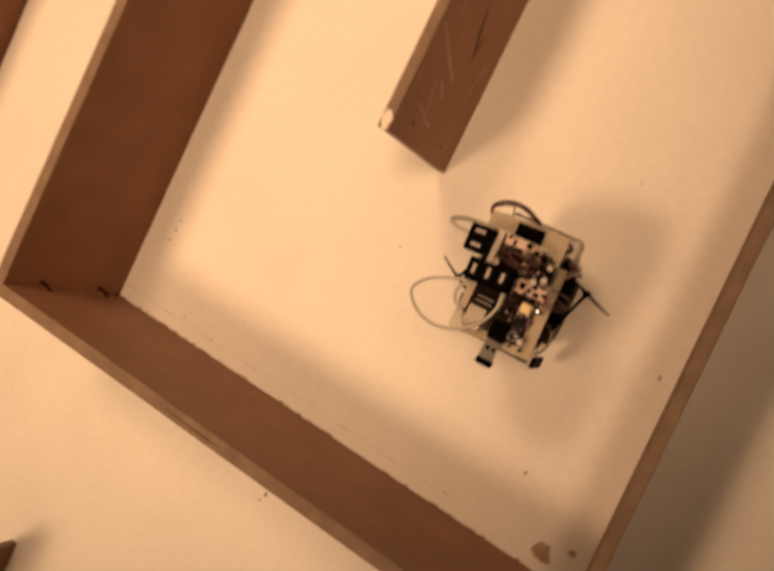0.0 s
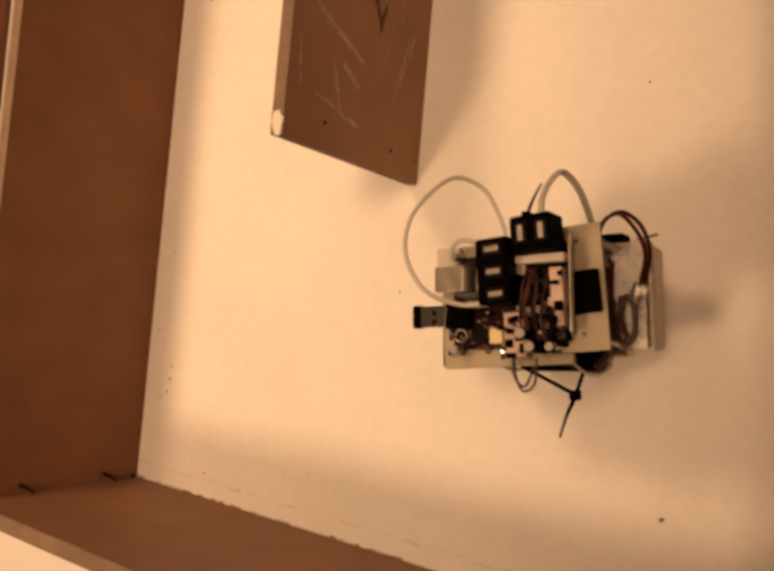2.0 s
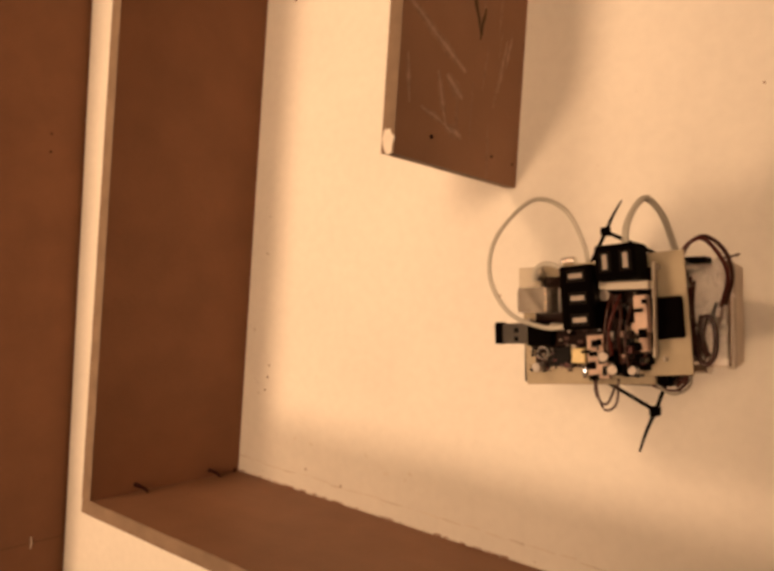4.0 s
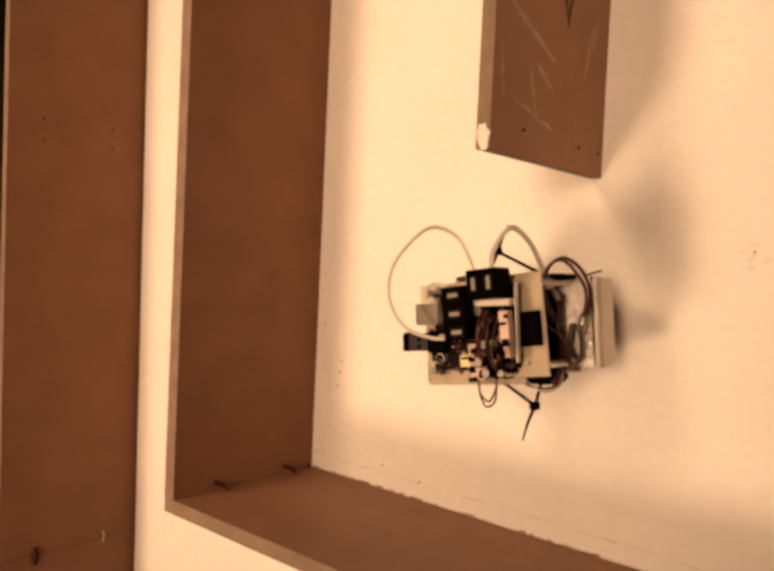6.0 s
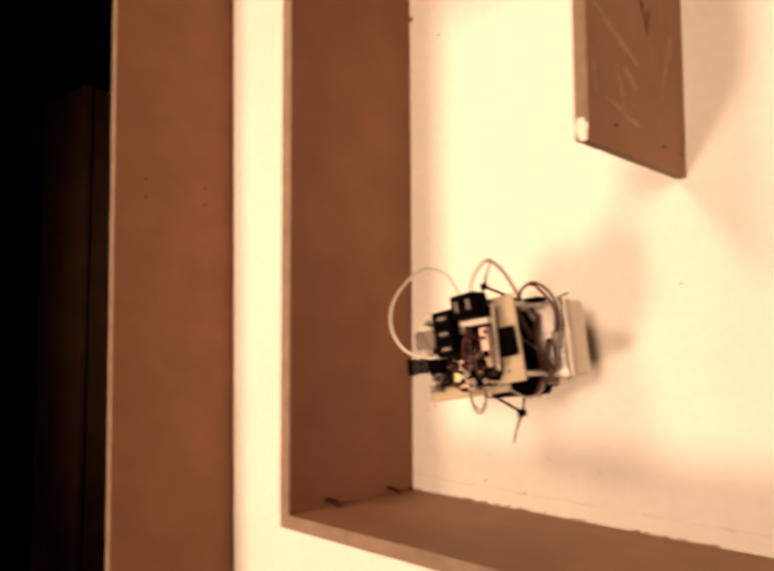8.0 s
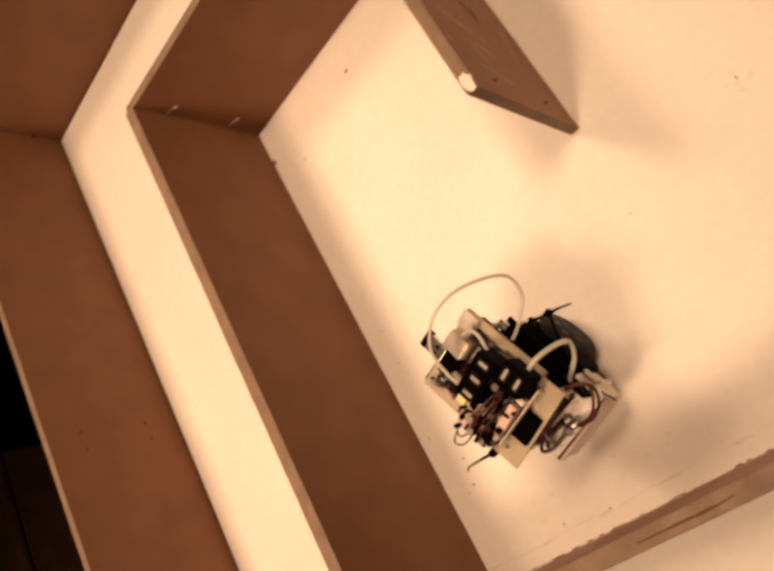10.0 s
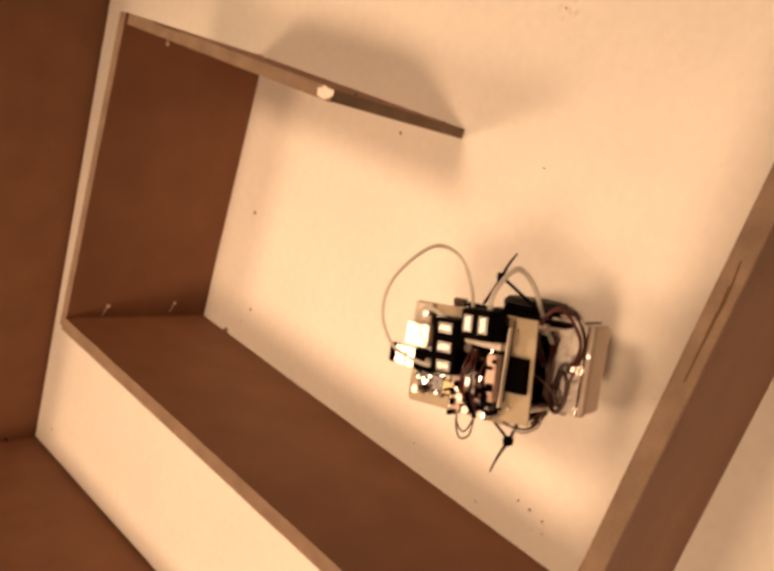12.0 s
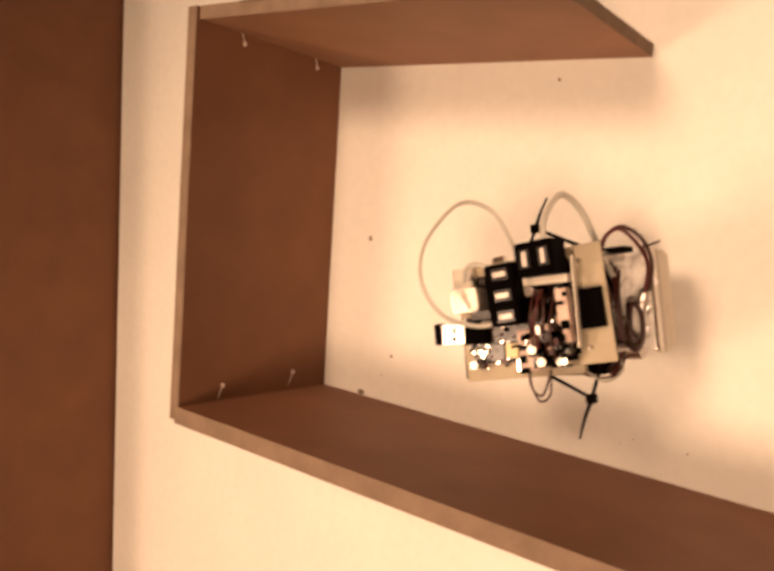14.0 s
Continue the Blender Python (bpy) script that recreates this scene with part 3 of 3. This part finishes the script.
    # components on the main board
    parts = [("logic_board", (-18, 38, -12, 33.5, 127.1, 128.4), FR4_DARK), ("chip", (18, 27, 23.5, 33, 127.2, 130.5), GLOSS), ("chip", (30, 38, 25, 32, 127.2, 128.8), FR4_DARK), ("connector", (8, 15, 24, 31.2, 127.2, 140), YELLOW),
             ("connector", (-2, 3, 32, 37.5, 127.2, 137), RED), ("power_board", (-6, 4, 16.5, 37, 145, 148.6), COPPER), ("power_board", (-29.4, -23.5, 0, 17, 152, 158.0), COPPER), ("power_board", (-28, -24.2, 16.5, 25, 150, 156.5), COPPER),
             ("terminal", (-20, -8, -3, 30, 127.2, 143), GLOSS), ("terminal", (-14, -9, 6, 24, 143, 151), FR4_DARK), ("shield", (-9, -4, 30, 36, 137, 146), TIN),
             ("coil", (8.6, 11, 32, 38.6, 127.2, 133), STEEL), ("relay", (-22, -10, 28, 36, 127.2, 147), FR4_DARK)]
    for name, b, mat in parts:
        ob = part(name, mbox(*b, 0.5), mat, r if b[4] > 140 else base)
        if b[4] > 140:
            twist(ob, -12, 10, 3.5)
    for x0, x1, y0, y1 in ((-3, 1, 19, 22), (-5, -2, 27, 30), (0, 3, 29, 32.5)):
        twist(part("component", mbox(x0, x1, y0, y1, 148.4, 150.5, 0.3), BLACK, r), -12, 10, 3.5)
    for x0, x1, y0, y1 in ((-29, -25.5, 15, 19), (-28, -24, 6, 7.5), (-26, -23, 21, 24.5), (-30, -28, 2, 4)):
        twist(part("component", mbox(x0, x1, y0, y1, 158.2, 160.4, 0.3), BLACK, r), -12, 10, 3.5)
    rnd = random.Random(11)
    for k in range(84):
        x, y = rnd.uniform(-4, 42), rnd.uniform(10, 34)
        a, b = rnd.uniform(0.5, 1.4), rnd.uniform(0.5, 1.2)
        part("component", mbox(x - a, x + a, y - b, y + b, 127, 127.6 + rnd.uniform(0.3, 1.6), 0.15), rnd.choice((BLACK, TIN, FR4_DARK, CONTACT, BLACK, STEEL, WIRE_DARK, WIRE_RED)), base)
    for k in range(18):
        x, y = rnd.uniform(-24, -6), rnd.uniform(-3, 36)
        a, b = rnd.uniform(0.6, 1.6), rnd.uniform(0.6, 2.4)
        part("component", mbox(x - a, x + a, y - b, y + b, 143, 149 + rnd.uniform(0, 5), 0.2), rnd.choice((BLACK, TIN, COPPER, GLOSS, BLACK, WIRE_DARK, WIRE_RED)), r)
    for k in range(46):
        x, y = rnd.uniform(8, 41), rnd.uniform(23, 36)
        z = 127.4 + rnd.uniform(0, 2.2)
        if rnd.random() < 0.45:
            rad = rnd.uniform(0.6, 1.5)
            part("component", rod_bm(mm(x, y, 127), mm(x, y, z + 2.5), rad / 1000, 10), rnd.choice((WIRE_DARK, STEEL, WIRE_RED, GLOSS)), base)
        else:
            a = rnd.uniform(0.4, 1.1)
            part("component", mbox(x - a, x + a, y - a * 0.7, y + a * 0.7, 127, z + 1.5, 0.2), rnd.choice((WIRE_RED, STEEL, GLOSS, WIRE_DARK, COPPER, CONTACT)), base)
    for k in range(34):
        x, y = rnd.uniform(-27, 2), rnd.uniform(-4, 37)
        z = 148 + rnd.uniform(0, 9)
        a, b = rnd.uniform(0.5, 1.3), rnd.uniform(0.6, 2.2)
        part("component", mbox(x - a, x + a, y - b, y + b, z - 8, z, 0.2), rnd.choice((WIRE_RED, WIRE_DARK, STEEL, GLOSS, BLACK, BLACK, FR4_DARK)), r)
    for k in range(2):
        x0, y0 = rnd.uniform(-22, -9), rnd.uniform(-4, 4)
        pts = [(x0 + rnd.uniform(-2, 2), y0 + 9.5 * j, 153 + 8 * math.sin(math.pi * (j + 0.3) / 4) + rnd.uniform(-1, 1)) for j in range(4)]
        part("wire", tube_bm([mm(*p) for p in pts], rnd.uniform(0.0010, 0.0016), seg=6), WIRE_DARK, r, "", True)
    ring = [(33 + 3 * math.cos(a), 27 + 3 * math.sin(a), 130.5 + 0.4 * math.sin(3 * a)) for a in (0.2 + 0.6 * j for j in range(11))]
    part("wire_ring", tube_bm([mm(*p) for p in ring], 0.0009, seg=6, steps=4), TIN, base, "small bare wire ring", True)
    for x, y, z, rad in ((-9, -1, 156, 3.0), (-7, 27, 154, 2.9), (-11, 33, 153, 2.8), (-20, 33, 152, 2.4)):
        cap = part("capacitor", rod_bm(mm(x, y, z - 12 if z > 140 else 127), mm(x, y, z), rad / 1000, 18), BLACK, r, "round capacitor")
        part("cap_top", rod_bm(mm(x, y, z), mm(x, y, z + 0.4), rad * 0.88 / 1000, 18), CONTACT, cap, "pale capacitor top")
    for x, y, z in ((32, 29.5, 129.6), (9.5, 35, 133.2)):
        part("led", mbox(x - 0.45, x + 0.45, y - 0.6, y + 0.6, z - 2, z + 0.3, 0.15), LED, r, "lit white indicator light")

    # cable ties: a vee, a knot and a tail on each side
    def tie(a, k, b, tip):
        t = part("cable_tie", tube_bm([mm(*a), mm(*[(p + q) / 2 for p, q in zip(a, k)]), mm(*k)], 0.0022, 0.0012, 6, 3), BLACK, r, "black cable tie")
        part("tie_strap", tube_bm([mm(*b), mm(*[(p + q) / 2 for p, q in zip(b, k)]), mm(*k)], 0.0022, 0.0012, 6, 3), BLACK, t)
        part("tie_head", mbox(k[0] - 2.4, k[0] + 2.4, k[1] - 2.4, k[1] + 2.4, k[2] - 2.2, k[2] + 2.6, 0.6), BLACK, t)
        part("tie_tail", tube_bm([mm(*k), mm(*[(p + q) / 2 + d for p, q, d in zip(k, tip, (0.3, 0, 0.8))]), mm(*tip)], 0.0026, 0.0012, 6, 4, taper=0.45), BLACK, t)

    tie((19, 42, 92), (-15.8, 55.6, 109), (-23, 40, 112), (-8.6, 76, 112))
    tie((24, -19, 95), (14, -37.5, 95), (-18, -22, 100), (3.7, -53, 99))

    # cables
    part("flat_cable", tube_bm([real(8, 14, 138), real(22, 14.5, 139), real(38, 7, 146), real(48.5, -12, 147), real(48.5, -34, 139), real(37, -54.5, 120), real(24, -50, 108), real(15.5, -33, 104), real(12, -20, 104)],
                               0.0025, 0.0014, 8), CABLE, r, "white flat cable loop", True)
    part("flat_cable", tube_bm([mm(30, -9, 150), mm(27, -15, 153), mm(20, -17, 154), mm(9, -13, 152)], 0.0026, 0.0018, 8), CABLE, r, "short white flat cable", True)
    part("flat_cable", tube_bm([real(-21, -24, 138), real(-20.5, -34, 136), real(-22, -45.5, 126), real(-25.5, -49.5, 119), real(-30, -41, 109), real(-32, -25, 97), real(-33, -12, 86), real(-34, 0, 76)],
                               0.0034, 0.0014, 8), CABLE, r, "white flat cable loop", True)
    part("plug_sleeve", tube_bm([mm(20, 13, 151), mm(14, 13.4, 153), mm(8, 13.5, 155)], 0.0035, 0.0042, 8), CABLE, r, "white plug sleeve", True)
    for off, mat in ((0.0, WIRE_DARK), (2.2, WIRE_RED)):
        pts = [(-31, 6, 88), (-32, -10, 103), (-36, -25, 105), (-44, -31, 101), (-52 + off * 0.3, -24 + off, 95), (-54 + off * 0.5, -11, 88), (-48.5 + off * 0.5, 3, 80)]
        part("round_cable", tube_bm([real(x - 3 + off * 0.4, y + off * 0.5, z - 1 + off * 0.5) for x, y, z in pts], 0.0021, seg=8), mat, r, "dark round cable loop beside the battery", True)
    part("cable_end", rod_bm(mm(-46, 2, 100), mm(-43.5, 9, 99), 0.0024, 10, 0.0034), TIN, r, "tinned cable sleeve")
    for k, mat in enumerate((WIRE_DARK, WIRE_RED, WIRE_DARK)):
        pts = [(-31 - 1.6 * k, -13 + 2 * k, 104 - k), (-32.5 - 1.3 * k, 4, 107 + k), (-32 - 1.5 * k, 22, 106), (-29.5 - 1.5 * k, 35 + k, 103), (-23 - k, 42 + 2 * k, 100)]
        part("strand", tube_bm([mm(*p) for p in pts], 0.0017, seg=6), mat, r, "dark cable strand behind the rear board", True)
    part("pale_strand", tube_bm([mm(*p) for p in ((-38, 14, 101), (-36, 26, 104), (-31, 38, 102), (-24, 46, 99))], 0.0017, seg=6), CABLE, r, "pale cable strand", True)
    part("white_tab", mbox(-35.5, -31, -15.5, -12.0, 117, 119, 0.3), CREAM, r, "white plastic tab")
    part("stiff_wire", tube_bm([mm(-26, -17, 91), mm(-40, -19, 92), mm(-54, -22, 92)], 0.0013, seg=6, steps=3), WIRE_DARK, r, "dark stiff wire")
    wires = ([(-18, -1, 160), (-17, 6, 166), (-14.5, 14, 166), (-13, 26, 158)], [(-16, 0, 158), (-19.5, 8, 164), (-18, 18, 163), (-15, 30, 152)],
             [(-12, -2, 156), (-12, 8, 162), (-10, 18, 160), (-8, 25, 154)])
    for k, pts in enumerate(wires):
        part("wire", tube_bm([mm(*p) for p in pts], 0.0014, seg=6), (WIRE_RED, WIRE_DARK, WIRE_DARK)[k], r, ("thin red wire", "thin dark wire", "thin dark wire")[k], True)
    for k, pts in enumerate(([(2, 34, 140), (1, 45, 143), (-2, 53, 140), (-7, 50, 136), (-8, 38, 134)], [(4, 35, 134), (4, 46, 132), (0, 51, 128), (-4, 40, 125)],
                             [(-14, 37, 126), (-22, 43, 119), (-29, 44, 111), (-31, 36, 103)], [(-18, 38, 122), (-27, 46, 116), (-33, 42, 108), (-30, 34, 101)], [(-36, 4, 140), (-42, 12, 124), (-40, 24, 104), (-38, 30, 99)])):
        part("wire", tube_bm([mm(*p) for p in pts], 0.0013, seg=6), (WIRE_DARK, WIRE_DARK, WIRE_RED, CABLE, WIRE_DARK)[k], r, "", True)
    part("brass_spacer", rod_bm(mm(21, -20, 118), mm(28, -19.5, 118), 0.0030, 12), STEEL, r, "bright steel spacer")
    return r, wheels


the_robot, the_wheels = robot()


def dark_box():
    """A dark brown box on the floor beside the table."""
    b = new("wooden_box")
    b.location = (-1.45, 0.10, -0.74)
    tagged(b, "dark brown wooden box on the black carpet", "box")
    part("body", box_bm(-0.115, 0.115, -0.80, 0.68, 0.0, 0.42, 0.006, 2), BOX_WOOD, b)
    part("lid", box_bm(-0.12, 0.12, -0.805, 0.685, 0.42, 0.44, 0.004, 2), BOX_WOOD, b)


dark_box()


DRIVE = [
    (0, 0.3880, 0.2011, -89.0),
    (0.5, 0.4006, 0.1823, -86.3),
    (1, 0.3971, 0.1763, -84.7),
    (1.25, 0.3999, 0.1839, -120.1),
    (1.5, 0.4084, 0.1888, -165.5),
    (2, 0.4098, 0.1895, -173.9),
    (2.5, 0.4094, 0.1901, -174.1),
    (3, 0.4093, 0.1894, -173.9),
    (5.3, 0.2814, 0.1724, -176.4),
    (5.5, 0.2608, 0.1691, -175.7),
    (6, 0.2523, 0.1678, -174.1),
    (6.5, 0.2517, 0.1672, -174.0),
    (7, 0.2405, 0.1634, -174.7),
    (7.5, 0.1947, 0.1529, -174.9),
    (8, 0.1564, 0.1455, -173.2),
    (8.2, 0.1534, 0.1452, -173.9),
    (8.6, 0.1514, 0.1422, -173.9),
    (9.7, 0.1644, 0.1138, -250.1),
    (10.5, 0.1625, 0.1152, -253.1),
    (11, 0.1561, 0.1163, -255.3),
    (11.5, 0.1569, 0.1212, -254.8),
    (12, 0.1580, 0.1194, -256.2),
    (12.5, 0.1419, 0.1665, -256.3),
    (13, 0.1258, 0.2231, -257.6),
    (13.5, 0.1129, 0.2655, -255.3),
    (14, 0.1118, 0.2684, -256.3),
]


def motions():
    walk(the_robot, [(t, pose(x, y, 0, 0, 0, turn)) for t, x, y, turn in DRIVE])
    # each wheel rolls as far as its own track on the floor goes
    for wheel in the_wheels:
        cx, cy, cz = wheel.location
        rolled, rows, last = 0.0, [], None
        for k in range(71):
            t = k * 0.2
            x, y, turn = (float(np.interp(t, [d[0] for d in DRIVE], [d[n] for d in DRIVE])) for n in (1, 2, 3))
            c, s = math.cos(radians(turn)), math.sin(radians(turn))
            here = Vector((x + c * cx - s * cy, y + s * cx + c * cy))
            if last is not None:
                rolled += (here - last).dot(Vector((c, s))) / 0.0230
            last = here
            rows.append((t, Matrix.Translation((cx, cy, cz)) @ Matrix.Rotation(rolled, 4, "Y")))
        walk(wheel, rows)


motions()
